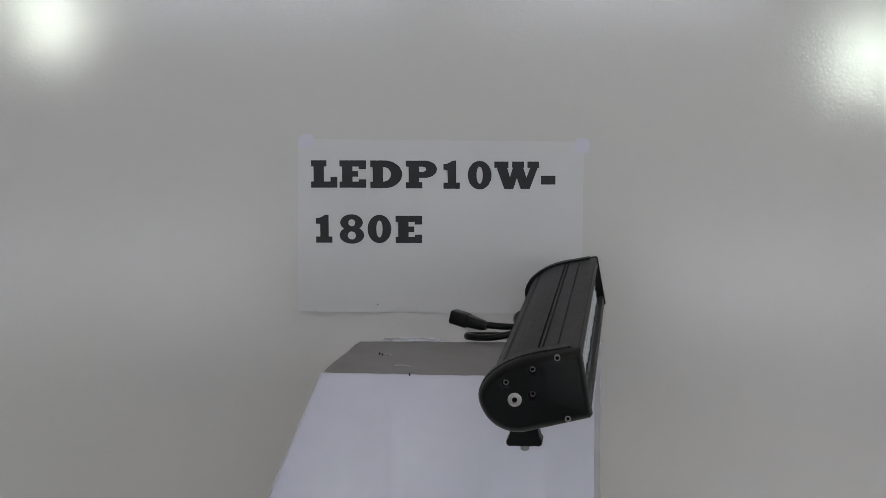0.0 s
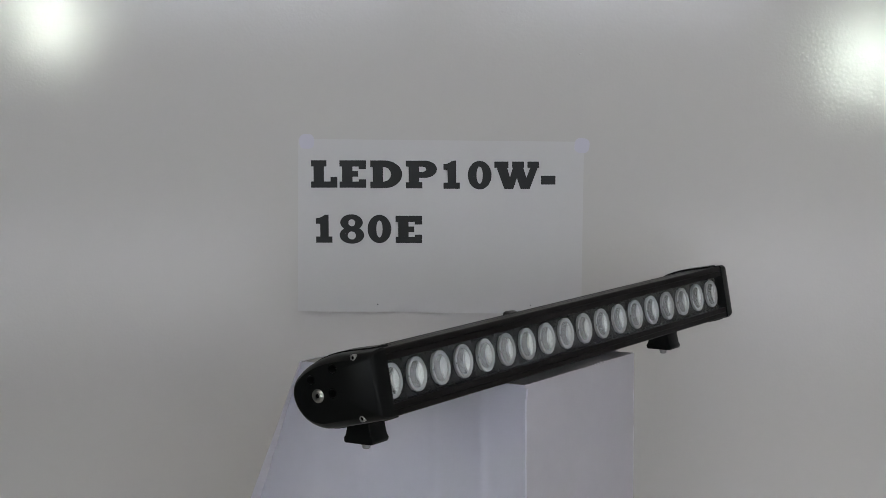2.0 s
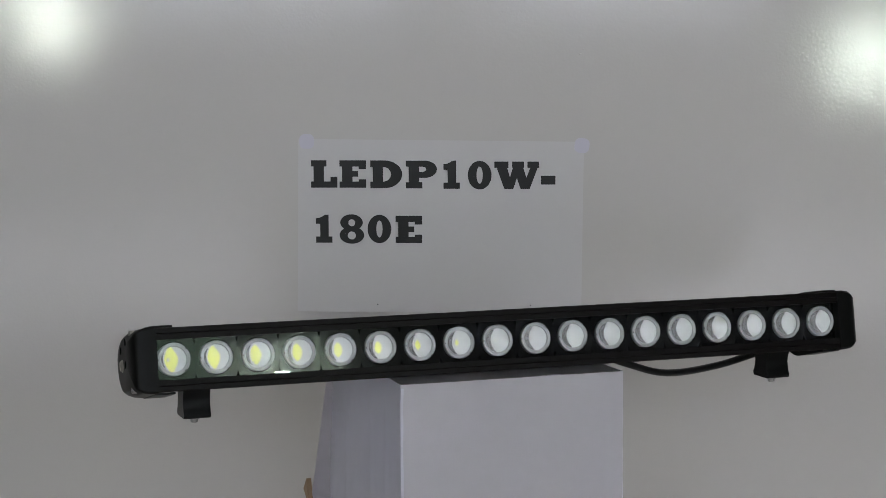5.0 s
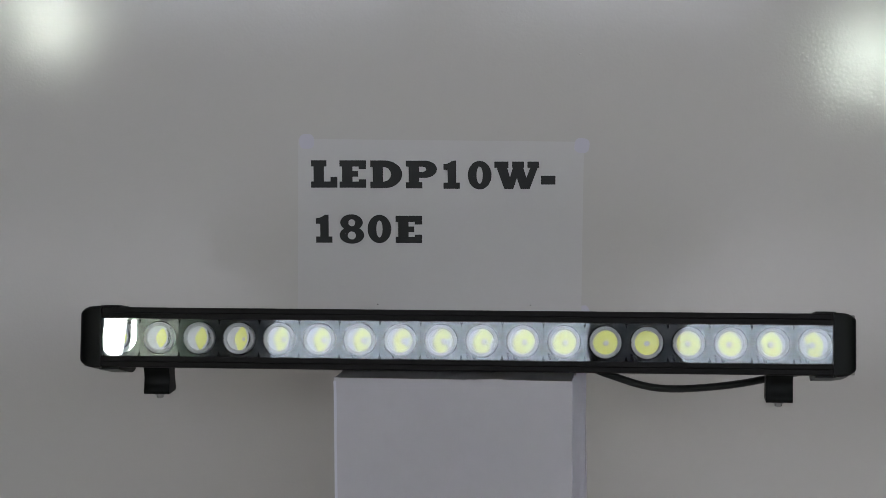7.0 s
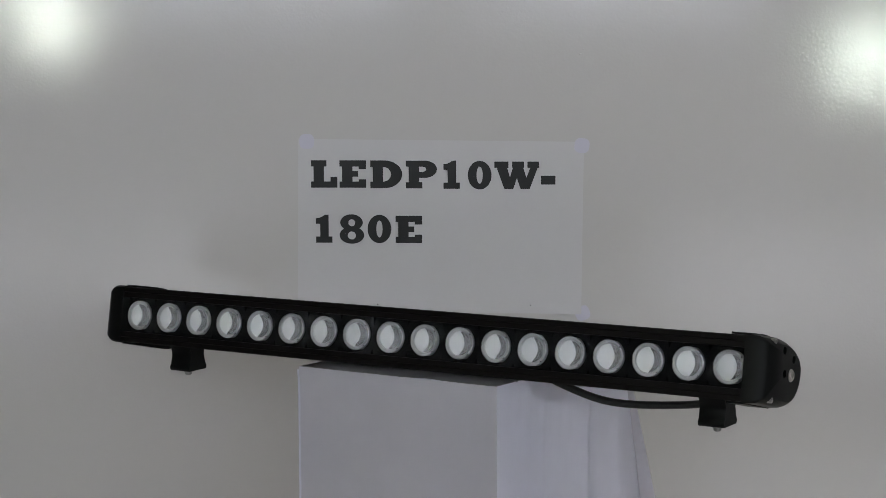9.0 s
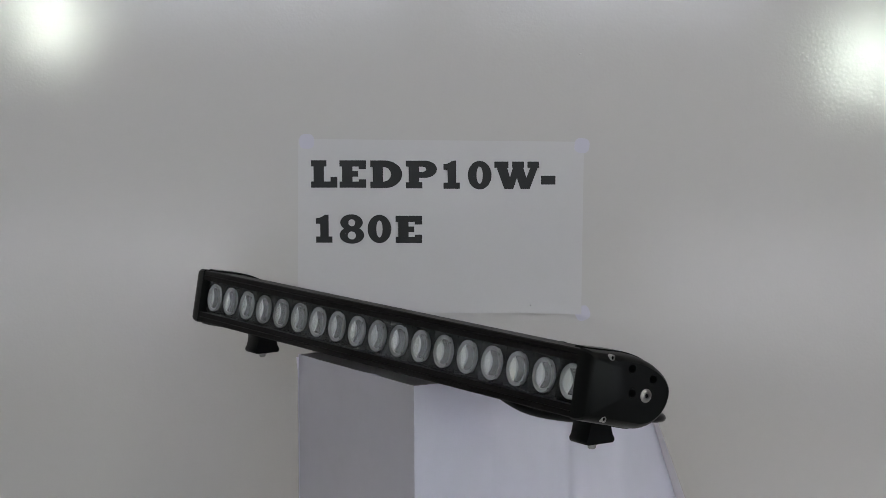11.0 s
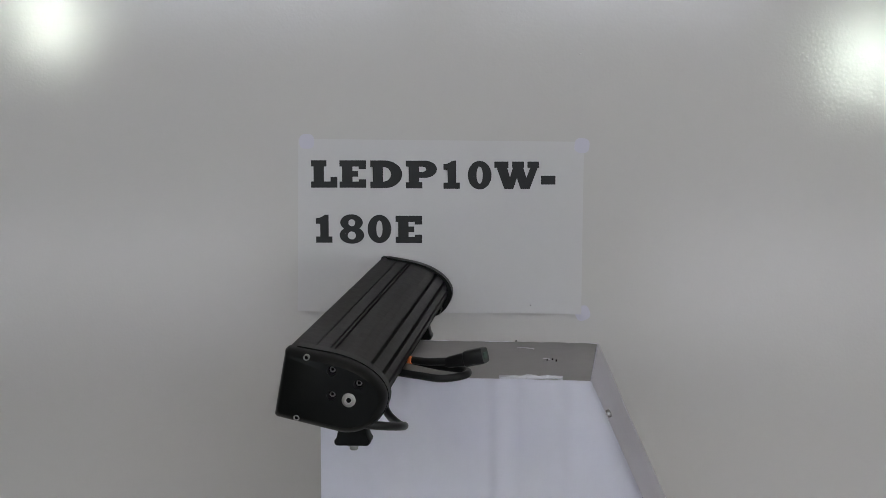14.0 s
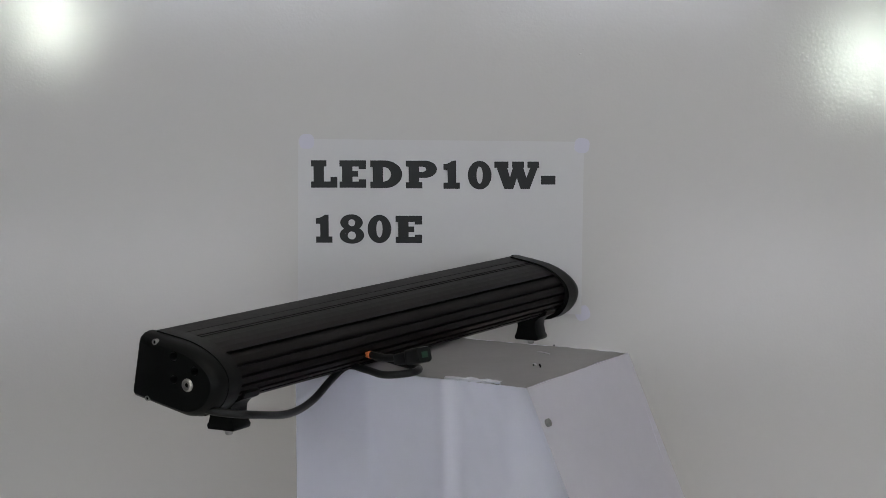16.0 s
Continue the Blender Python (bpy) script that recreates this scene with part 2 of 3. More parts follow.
def window():
    base = tagged(new("window_1"), "wide two-pane window with a dark frame", "window", kind="structure")
    base.location = (WX0, SY, WZ0)
    off = Matrix.Translation((-WX0, -SY, -WZ0))
    y0, y1 = SY - 0.09, SY - 0.03
    for n, x0, x1, z0, z1 in (("window_frame", WX0, WX0 + 0.03, WZ0, WZ1), ("window_frame", WX1 - 0.03, WX1, WZ0, WZ1), ("window_frame", WX0 + 0.03, WX1 - 0.03, WZ0, WZ0 + 0.04),
                              ("window_frame", WX0 + 0.03, WX1 - 0.03, WZ1 - 0.04, WZ1), ("window_post", -0.03, 0.00, WZ0 + 0.04, WZ1 - 0.04)):
        bm = bmesh.new()
        block(bm, x0, x1, y0, y1, z0, z1, 0.004)
        bm.transform(off)
        part(n, bm, FRAME, base)
    for x0, x1 in ((WX0 + 0.03, -0.03), (0.0, WX1 - 0.03)):
        bm = bmesh.new()
        block(bm, x0, x1, SY - 0.063, SY - 0.057, WZ0 + 0.04, WZ1 - 0.04)
        bm.transform(off)
        pane = part("pane", bm, PANE, base)
        pane.visible_shadow = False


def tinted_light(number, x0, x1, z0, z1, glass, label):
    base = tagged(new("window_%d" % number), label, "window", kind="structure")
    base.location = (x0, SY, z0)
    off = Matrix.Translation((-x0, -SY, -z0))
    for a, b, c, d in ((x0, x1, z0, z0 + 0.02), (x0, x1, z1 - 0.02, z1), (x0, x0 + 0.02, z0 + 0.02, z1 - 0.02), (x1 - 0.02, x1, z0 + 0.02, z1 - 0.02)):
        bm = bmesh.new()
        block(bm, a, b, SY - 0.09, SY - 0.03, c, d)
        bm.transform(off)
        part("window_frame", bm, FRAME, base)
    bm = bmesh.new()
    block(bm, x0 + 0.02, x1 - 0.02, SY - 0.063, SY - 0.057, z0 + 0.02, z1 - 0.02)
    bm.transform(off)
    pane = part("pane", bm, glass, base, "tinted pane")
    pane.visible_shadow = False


window()
# Added low openings, unseen: their reflection makes the wall's two bright bands.
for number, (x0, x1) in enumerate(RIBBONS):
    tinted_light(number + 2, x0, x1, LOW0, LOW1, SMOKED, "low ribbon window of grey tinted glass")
# Side windows added to give the panes a dim green reflection.
for number, (x0, x1) in enumerate(SIDES):
    tinted_light(number + 4, x0, x1, WZ0, WZ1, LEAFY, "narrow side window of dim green tinted glass")
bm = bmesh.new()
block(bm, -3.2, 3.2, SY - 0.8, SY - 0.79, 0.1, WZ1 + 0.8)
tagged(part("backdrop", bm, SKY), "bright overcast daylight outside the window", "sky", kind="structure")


def studio_lamp(place, target, size):
    base = tagged(new("studio_lamp"), "square floodlight with a wire guard on a black floor stand", "lamp", group="studio lamps")
    base.location = (place[0], place[1] - 0.13, 0)
    inv = Matrix.Translation(-base.location)
    turn = look(place, target)
    bm = bmesh.new()
    rings = [[turn @ Vector((x * w, y * w, z)) for x, y in ((-1, -1), (1, -1), (1, 1), (-1, 1))]
             for w, z in ((0.45 * size, 0.085), (size, -0.02), (size + 0.006, -0.02), (0.45 * size + 0.006, 0.092))]
    loft(bm, rings, caps=(True, True))
    bm.transform(inv)
    part("reflector_pan", bm, PAN, base, "square pale reflector pan")
    for wide, tall, dx, dy in ((0.012, 2 * size, 0.22 * size, 0), (2 * size, 0.010, 0, 0.25 * size), (0.010, 2 * size, -0.55 * size, 0)):
        bm = bmesh.new()
        block(bm, dx - wide / 2, dx + wide / 2, dy - tall / 2, dy + tall / 2, -0.112, -0.108)
        bm.transform(inv @ turn)
        part("guard_bar", bm, STAND, base, "thin dark guard bar")
    for cx in (-1, 1):
        for cy in (-1, 1):
            bm = bmesh.new()
            block(bm, cx * size - 0.003, cx * size + 0.003, cy * size - 0.003, cy * size + 0.003, -0.112, -0.018)
            bm.transform(inv @ turn)
            part("guard_post", bm, STAND, base)
    bm = bmesh.new()
    lathe(bm, [(0.012, 0.0), (0.012, place[2] - 0.02)], Matrix.Translation((place[0], place[1] - 0.13, 0)), 12)
    bm.transform(inv)
    part("pole", bm, STAND, base)
    for k in range(3):
        a = 2 * math.pi * k / 3
        bm = bmesh.new()
        tube(bm, [(0, 0, 0.42), (0.2 * math.cos(a), 0.2 * math.sin(a), 0.2), (0.38 * math.cos(a), 0.38 * math.sin(a), 0.009)], 0.009, 8, 3)
        part("leg", bm, STAND, base)


for place in LAMPS:
    studio_lamp(place, (place[0] * 0.2, WALL_Y, TOP + 0.1), 0.15 if place[0] < -1.2 else 0.115)



def ceiling_light():
    x, y, z = CEILING_LAMP
    base = tagged(new("ceiling_light"), "long warm white tube light under the ceiling", "light")
    base.location = (x, y, 2.6)
    bm = bmesh.new()
    block(bm, -0.64, 0.64, -0.10, 0.10, -0.04, 0.0, 0.004)
    part("frame", bm, CEIL, base)
    bm = bmesh.new()
    block(bm, -0.60, 0.60, -0.07, 0.07, -0.055, -0.041, 0.004)
    part("diffuser", bm, DIFFUSER, base, "glowing white diffuser")


ceiling_light()

# Added upright, no real pillar: gives the dark shape mirrored in the panes.
bm = bmesh.new()
block(bm, -0.142, 0.020, -2.46, -2.38, 0, 2.6, 0.004)
tagged(part("pillar", bm, FRAME), "slim dark pillar before the window", "pillar", kind="structure")

# unseen table added under the carton, below the view; white to bounce light up
BOX_H = 0.32
bm = bmesh.new()
block(bm, -0.6, 0.6, -0.55, WALL_Y - 0.01, TOP - BOX_H - 0.03, TOP - BOX_H, 0.003)
for x in (-0.58, 0.54):
    block(bm, x, x + 0.04, -0.5, WALL_Y - 0.05, 0, TOP - BOX_H - 0.032)
tagged(part("table", bm, CEIL), "unseen white table added under the carton, bouncing light up the wall", "table", kind="structure")


# ---- the sign ----
def sx(px):
    return -0.193 + (px - 551) * 0.0007044


def sz(px, py):
    return TOP + 0.1815 - (py - 284) * 0.000706 - 0.0011 * (px - 551) / 433


def slab(bm, corners, y0, y1):
    lift = 0.000004 * (len(bm.faces) % 97)
    loft(bm, [[(x, y - lift, z) for x, z in corners] for y in (y0, y1)])


def sign():
    base = tagged(new("paper_sign"), "white legal-size paper sign with black slab lettering taped to the wall", "sign")
    base.location = (-0.0325, WALL_Y, TOP + 0.098)
    inv = Matrix.Translation(-base.location)
    sheet_y = WALL_Y - 0.0012
    bm = bmesh.new()
    cols, rows = 24, 16
    lean = radians(-0.8)
    grid = []
    for j in range(rows + 1):
        line = []
        for i in range(cols + 1):
            u, w = (i / cols - 0.5) * 0.3556, (j / rows - 0.5) * 0.2159
            sag = 0.0022 * max(0.0, 0.5 - j / rows) ** 2 * (1.2 + math.sin(i * 0.55)) * 4 * (1 if j else 1.1)
            line.append(bm.verts.new((base.location.x + u * math.cos(lean) - w * math.sin(lean), sheet_y - sag, base.location.z + u * math.sin(lean) + w * math.cos(lean))))
        grid.append(line)
    for j in range(rows):
        for i in range(cols):
            bm.faces.new((grid[j][i], grid[j][i + 1], grid[j + 1][i + 1], grid[j + 1][i]))
    bm.transform(inv)
    part("sheet", bm, PAPER, base, smooth=True)
    y0, y1 = sheet_y - 0.0007, sheet_y - 0.0004

    def bars(bm, *boxes):
        for a, b, top, low in boxes:
            slab(bm, [(sx(a), sz(a, top)), (sx(b), sz(b, top)), (sx(b), sz(b, low)), (sx(a), sz(a, low))], y0, y1)

    def poly(bm, *pts):
        slab(bm, [(sx(a), sz(a, b)) for a, b in pts], y0, y1)

    def bowl(bm, outer, inner, a0=0, a1=360):
        """A ring between two ellipses (centre x, centre y, half width, half height)."""
        n = max(12, int((a1 - a0) / 8))
        for k in range(n):
            t0, t1 = radians(a0 + (a1 - a0) * k / n), radians(a0 + (a1 - a0) * (k + 1) / n)
            q = [(e[0] + e[2] * math.sin(t), e[1] - e[3] * math.cos(t)) for e, t in ((outer, t0), (outer, t1), (inner, t1), (inner, t0))]
            poly(bm, *q)

    def letter_l(bm, x, y):
        bars(bm, (x, x + 27.5, y, y + 11), (x + 4.5, x + 23, y + 11, y + 37.5), (x, x + 46.5, y + 37.5, y + 48.5), (x + 34.5, x + 46.5, y + 29.5, y + 37.5))

    def letter_e(bm, x, y):
        bars(bm, (x, x + 47, y, y + 11), (x + 4.5, x + 23, y + 11, y + 37.5), (x, x + 47, y + 37.5, y + 48.5), (x + 34, x + 47, y + 11, y + 15.5),
             (x + 34, x + 47, y + 33.5, y + 37.5), (x + 23, x + 33, y + 19, y + 29))

    def letter_d(bm, x, y):
        bars(bm, (x, x + 25, y, y + 11.5), (x + 4.5, x + 22.5, y + 11.5, y + 37.5), (x, x + 25, y + 37.5, y + 49))
        bowl(bm, (x + 25, y + 24.5, 31.5, 24.5), (x + 22.5, y + 24.5, 14, 13), 0, 180)

    def letter_p(bm, x, y):
        bars(bm, (x, x + 33, y, y + 10.5), (x + 5, x + 23.5, y + 10.5, y + 38), (x, x + 29, y + 38, y + 49), (x + 23.5, x + 33, y + 20, y + 30.5))
        bowl(bm, (x + 33, y + 15.2, 22, 15.3), (x + 28, y + 15.2, 8, 4.8), 0, 180)

    def figure_1(bm, x, y):
        bars(bm, (x + 7.5, x + 22.5, y + 4, y + 38.5), (x, x + 29, y + 38.5, y + 49.5), (x, x + 7.5, y + 6, y + 16))
        poly(bm, (x, y + 6), (x + 8, y + 5), (x + 16, y), (x + 22.5, y - 0.5), (x + 22.5, y + 6))

    def figure_0(bm, x, y):
        bowl(bm, (x + 21, y + 25, 21, 25.3), (x + 21, y + 25, 5.5, 15))

    def figure_8(bm, x, y):
        bowl(bm, (x + 21, y + 13.5, 20, 14.5), (x + 21.5, y + 14, 6, 6.2))
        bowl(bm, (x + 21.5, y + 36, 21.8, 15.2), (x + 21.5, y + 36.5, 7.2, 7))

    def letter_w(bm, x, y):
        bars(bm, (x, x + 25, y, y + 11), (x + 31.5, x + 52.5, y, y + 11), (x + 58.5, x + 79, y, y + 11))
        poly(bm, (x + 4, y + 10), (x + 22.5, y + 10), (x + 33.5, y + 48.5), (x + 17.5, y + 48.5))
        poly(bm, (x + 33, y + 10), (x + 40, y + 29), (x + 33.5, y + 48.5), (x + 25, y + 37))
        poly(bm, (x + 33, y + 10), (x + 51, y + 10), (x + 62.5, y + 48.5), (x + 46.5, y + 48.5))
        poly(bm, (x + 64, y + 10), (x + 77, y + 10), (x + 62.5, y + 48.5), (x + 53, y + 37))

    def dash(bm, x, y):
        bars(bm, (x, x + 25.5, y + 26, y + 41.5))

    for kind, x, y in ((letter_l, 550.5, 283.7), (letter_e, 601, 283.8), (letter_d, 655.5, 284), (letter_p, 718.5, 284.4), (figure_1, 785, 284.6), (figure_0, 828, 285), (letter_w, 875, 286), (dash, 957.5, 285),
                       (figure_1, 558.3, 380.4), (figure_8, 600.5, 380.5), (figure_0, 650, 380.5), (letter_e, 699.7, 382)):
        bm = bmesh.new()
        kind(bm, x, y)
        bm.transform(inv)
        part("dash" if kind is dash else "letter", bm, INK, base)
    for x, z, r in ((-0.1983, 0.2052, 0), (0.1442, 0.1988, 8), (0.1456, -0.0113, -20)):
        bm = bmesh.new()
        loft(bm, [[(0.0093 * math.copysign(abs(math.cos(a)) ** 0.7, math.cos(a)), y, 0.0093 * math.copysign(abs(math.sin(a)) ** 0.7, math.sin(a))) for a in [math.pi * k / 12 for k in range(24)]] for y in (-0.0002, 0.0002)])
        bm.transform(inv @ pose(x, sheet_y - 0.0008, TOP + z, 0, r, 0))
        part("tape", bm, TAPE, base, "small pale lilac tape square")
    for x, z in ((-0.1112, 0.0008), (-0.0153, -0.0001), (0.0804, -0.0011)):
        bm = bmesh.new()
        lathe(bm, [(0.0008 if x != -0.0153 else 0.0004, 0), (0.0005, 0.0007)], inv @ pose(x, sheet_y - 0.0105, TOP + z, 90, 0, 0) @ Matrix.Translation((0, 0, -0.0085)), 8)
        part("pin_mark", bm, INK, base)


sign()


# ---- the carton on its turning support ----
def carton():
    base = tagged(new("carton"), "white paper-wrapped display carton with a sloping back and scuffed grey top", "box")
    base.location = (0, 0, TOP)
    k, h = 0.436, BOX_H
    fl, fr, br, bl = (-0.1180, -0.1340), (0.1145, -0.1370), (0.1200, 0.1300), (-0.1065, 0.1360)
    rng = random.Random(5)

    def sheet(name, corners, mat, label, nu=14, nv=14, wob=0.0012, thick=0.003, creases=(), fold=None):
        a, b, c, d = [Vector(q) for q in corners]
        normal = (b - a).cross(d - a).normalized()
        bm = bmesh.new()
        seed = rng.random() * 50
        rows = []
        for j in range(nv + 1):
            row = []
            for i in range(nu + 1):
                u, w = i / nu, j / nv
                p = (a * (1 - u) + b * u) * (1 - w) + (d * (1 - u) + c * u) * w
                edge = min(1.0, 6 * min(u, 1 - u) + 0.15)
                p = p + normal * (wob * edge * noise.noise(p * 16 + Vector((seed, 0, 0))) + 0.35 * wob * noise.noise(p * 70 + Vector((seed, 3, 0))))
                for at_y, high in creases:
                    p = p + normal * high * math.exp(-((p.y - at_y - 0.004 * p.z) / 0.0055) ** 2)
                if fold and p.y > fold:
                    p = p - normal * 0.22 * (p.y - fold)
                row.append(bm.verts.new(p))
            rows.append(row)
        for j in range(nv):
            for i in range(nu):
                bm.faces.new((rows[j][i], rows[j][i + 1], rows[j + 1][i + 1], rows[j + 1][i]))
        bmesh.ops.solidify(bm, geom=bm.faces[:], thickness=thick)
        return part(name, bm, mat, base, label, True)

    def at(c, z, spread=0.0):
        return (c[0], c[1] + spread, z - (0.003 if c is br and not z else 0.0))

    sheet("front_panel", (at(fl, -h), at(fr, -h), at(fr, 0), at(fl, 0)), CARD, "off-white card front panel")
    sheet("side_panel", (at(fr, -h), at(br, -h, k * h), at(br, 0), at(fr, 0)), WRAP, "creased white paper side", nu=90, nv=24, creases=((0.040, 0.0042), (0.056, -0.0022), (-0.05, 0.0012), (0.110, 0.0012)), fold=0.118, wob=0.003)
    sheet("side_panel", (at(bl, -h, k * h), at(fl, -h), at(fl, 0), at(bl, 0)), WRAP, "creased white paper side", nu=90, nv=24, creases=((0.063, 0.0020), (-0.03, 0.0014), (-0.085, 0.0010)), fold=0.120, wob=0.003)
    sheet("back_panel", (at(br, -h, k * h), at(bl, -h, k * h), at(bl, 0), at(br, 0)), CARD, "sloping off-white card back panel")
    sheet("top_panel", [(0.994 * c[0], 0.994 * c[1], -0.003 if c is br else 0) for c in (fl, fr, br, bl)], CARDTOP, "scuffed grey card top", wob=0.0020, nu=30, nv=30)

    # torn paper lip, scuffs, and punctures as black dots, inner shade put into colour
    bm = bmesh.new()
    n = 16
    low = [(0.1196, 0.040 + 0.062 * i / n, -0.0012 - 0.0008 * abs(math.sin(i * 0.9))) for i in range(n + 1)]
    mid = [(0.1206 + 0.0005 * math.sin(i * 1.7), 0.040 + 0.062 * i / n, 0.0002) for i in range(n + 1)]
    tip = [(0.1188 - 0.0030 * rng.random(), 0.040 + 0.062 * i / n, 0.0012 + 0.0018 * rng.random() * math.sin(math.pi * i / n)) for i in range(n + 1)]
    loft(bm, [low, mid, tip], closed=False)
    bmesh.ops.solidify(bm, geom=bm.faces[:], thickness=0.0004)
    part("torn_lip", bm, TORN, base, "torn white paper lip")
    for x, y, r in ((0.010, 0.0895, 0.0009), (0.0165, 0.0935, 0.0008), (0.013, 0.084, 0.0006), (-0.112, 0.0466, 0.0008)):
        bm = bmesh.new()
        lathe(bm, [(r, -0.001), (r, 0.0010), (r * 0.6, 0.0014), (r * 0.5, 0.0008)], Matrix.Translation((x, y, 0.0)), 9)
        part("puncture", bm, HOLE, base)
    for x0, y0, x1, y1, w in ((-0.066, 0.050, -0.058, 0.068, 0.0010), (0.006, 0.080, 0.012, 0.087, 0.0014)):
        bm = bmesh.new()
        tube(bm, [(x0, y0, 0.0004), ((x0 + x1) / 2 + 0.001, (y0 + y1) / 2, 0.0012), (x1, y1, 0.0004)], w * 0.5, 6, 4)
        part("scuff", bm, CARD, base, "pale raised scuff")
    for x, y, z, r in ((0.1078, 0.1476, -0.0367, 0.0040),):
        m = Matrix.Translation((x, y, z)) @ Vector((0, 1, 0.436)).to_track_quat("Z", "Y").to_matrix().to_4x4()
        bm = bmesh.new()
        high = 0.0014 if r > 0.003 else 0.0005
        lathe(bm, [(r, -0.003), (r, high * 0.7), (r * 0.7, high), (r * 0.6, high * 0.3)], m, 14)
        part("stud", bm, HOLE if r < 0.003 else DULL, base, "small dull stud")
    # the wrapping's free edge down the front corner, curled at its top
    bm = bmesh.new()
    n = 26
    lines = [[], [], []]
    for i in range(n + 1):
        z = -h + (h - 0.003) * i / n
        w = 0.0022 + 0.0008 * noise.noise(Vector((z * 40, 2, 0)))
        out = 0.0009 + 0.0005 * noise.noise(Vector((z * 60, 7, 0))) + (0.0022 * max(0, (z + 0.022) / 0.022) ** 2)
        lines[0].append((fl[0] - 0.0004, fl[1] + 0.004, z))
        lines[1].append((fl[0] - 0.0005, fl[1] - out, z))
        lines[2].append((fl[0] + w, fl[1] - out * 1.2, z))
    loft(bm, lines, closed=False)
    bmesh.ops.solidify(bm, geom=bm.faces[:], thickness=0.0004)
    part("paper_edge", bm, WRAP, base, "curled white paper edge", True)
    bm = bmesh.new()
    loft(bm, [[(x, 0.198, -0.160), (x, 0.211, -0.174), (x, 0.190, -0.190)] for x in (-0.1180, -0.1125)])
    part("bare_patch", bm, BROWN, base, "bare brown cardboard corner")


carton()


# ---- the light bar ----
TILT = Matrix.Translation((0.0057, -0.1231, 0.036)) @ pose(0, 0, 0, -10, 0, 0)


def d_shape(front, half, back, inset=0.0, n=14, low=0.0):
    """The bar's end outline: square in front, round behind. (depth, height) pairs from the front top round to the front bottom."""
    f, h, b, g = front + inset * 0.7, half - inset, back - inset, half + low - inset
    out = [(f, h - 0.002), (f + 0.002, h)]
    cu, cl = 0.026, 0.048
    for i in range(n + 1):
        a = math.pi / 2 * (1 - i / n)
        out.append((cu + (b - cu) * math.cos(a), h * math.sin(a)))
    for i in range(1, n + 1):
        a = -math.pi / 2 * i / n
        out.append((cl + (b - cl) * math.cos(a), g * math.sin(a)))
    out += [(f + 0.002, -h), (f, -h + 0.002)]
    return out


def light_bar():
    base = tagged(new("led_light_bar"), "long black aluminium light bar with eighteen round lenses on the carton", "light bar")
    base.location = (0, 0, TOP)

    # finned body
    h, f = 0.0295, -0.009
    prof = [(f, 0.0185), (f, 0.0235), (f + 0.0008, 0.0240), (f, 0.0246), (f, h - 0.001), (f + 0.001, h)]
    prof += [(0.010, h), (0.0103, h - 0.0012), (0.0108, h - 0.0012), (0.0111, h)]
    for y in (0.0225, 0.0265):
        prof += [(y, h), (y + 0.0002, h - 0.0022), (y + 0.0020, h - 0.0022), (y + 0.0022, h)]
    cu, cl, b = 0.026, 0.044, 0.077
    for a0, a1 in ((78, 51), (45, 30), (24, 11), (5, -7), (-13, -22), (-28, -35)):
        for w, dip in ((0.0, 0.0), (0.33, 0.0), (0.66, 0.0), (1.0, 0.0), (1.03, 0.0058), (1.0, -1)):
            a = radians(a0 + (a1 - a0) * w) if dip >= 0 else radians(a1 - 5.7)
            dip = abs(dip) if dip >= 0 else 0.0058
            c = cu if a > 0 else cl
            prof.append((c + (b - dip - c) * math.cos(a), (h - dip * 0.6) * math.sin(a)))
    for a in (-41, -50, -62, -75, -90):
        prof.append((cl + (b - cl) * math.cos(radians(a)), h * math.sin(radians(a))))
    prof += [(0.02, -h), (f + 0.001, -h), (f, -h + 0.001), (f, -0.0246), (f + 0.0008, -0.0240), (f, -0.0235), (f, -0.0185), (0.014, -0.0185), (0.014, 0.0185)]
    bm = bmesh.new()
    loft(bm, [[TILT @ Vector((x, y, z)) for y, z in prof] for x in (-0.3565, 0.3565)])
    part("body", bm, ALU, base, "finned black anodised aluminium body")

    # end caps with their screws
    wells = ((0.0326, 0.0188), (0.0568, 0.0114), (0.036, -0.002))
    for s in (-1, 1):
        bm = bmesh.new()
        secs = [(0.3567, 0.0), (0.3630, 0.0), (0.3690, 0.0008), (0.3733, 0.0025), (0.3765, 0.0047), (0.378, 0.0063)]
        rings = loft(bm, [[TILT @ Vector((s * x, y, z)) for y, z in d_shape(-0.0105, 0.0305, 0.0825, i, low=0.0032)] for x, i in secs], caps=(True, False))
        rims = [rings[-1]]
        for y, z in wells:
            circle = [[TILT @ Vector((s * x, y + 0.0040 * math.cos(2 * math.pi * k / 16), z + 0.0040 * math.sin(2 * math.pi * k / 16))) for k in range(16)] for x in (0.378, 0.3660)]
            rims.append(loft(bm, circle, caps=(False, True))[0])
        edges = []
        for rim in rims:
            for p, q in zip(rim, rim[1:] + rim[:1]):
                e = bm.edges.get((p, q))
                edges.append(e if e else bm.edges.new((p, q)))
        bmesh.ops.triangle_fill(bm, edges=edges, use_beauty=True)
        outer, inner = d_shape(-0.004, 0.0318, 0.0832, low=0.0028), d_shape(-0.004, 0.0298, 0.0775)
        ring = outer[1:-1] + inner[1:-1][::-1]
        loft(bm, [[TILT @ Vector((s * x, y, z)) for y, z in ring] for x in (0.340, 0.3595)])
        cap = part("end_cap", bm, CAP, base, "black moulded end cap", True)
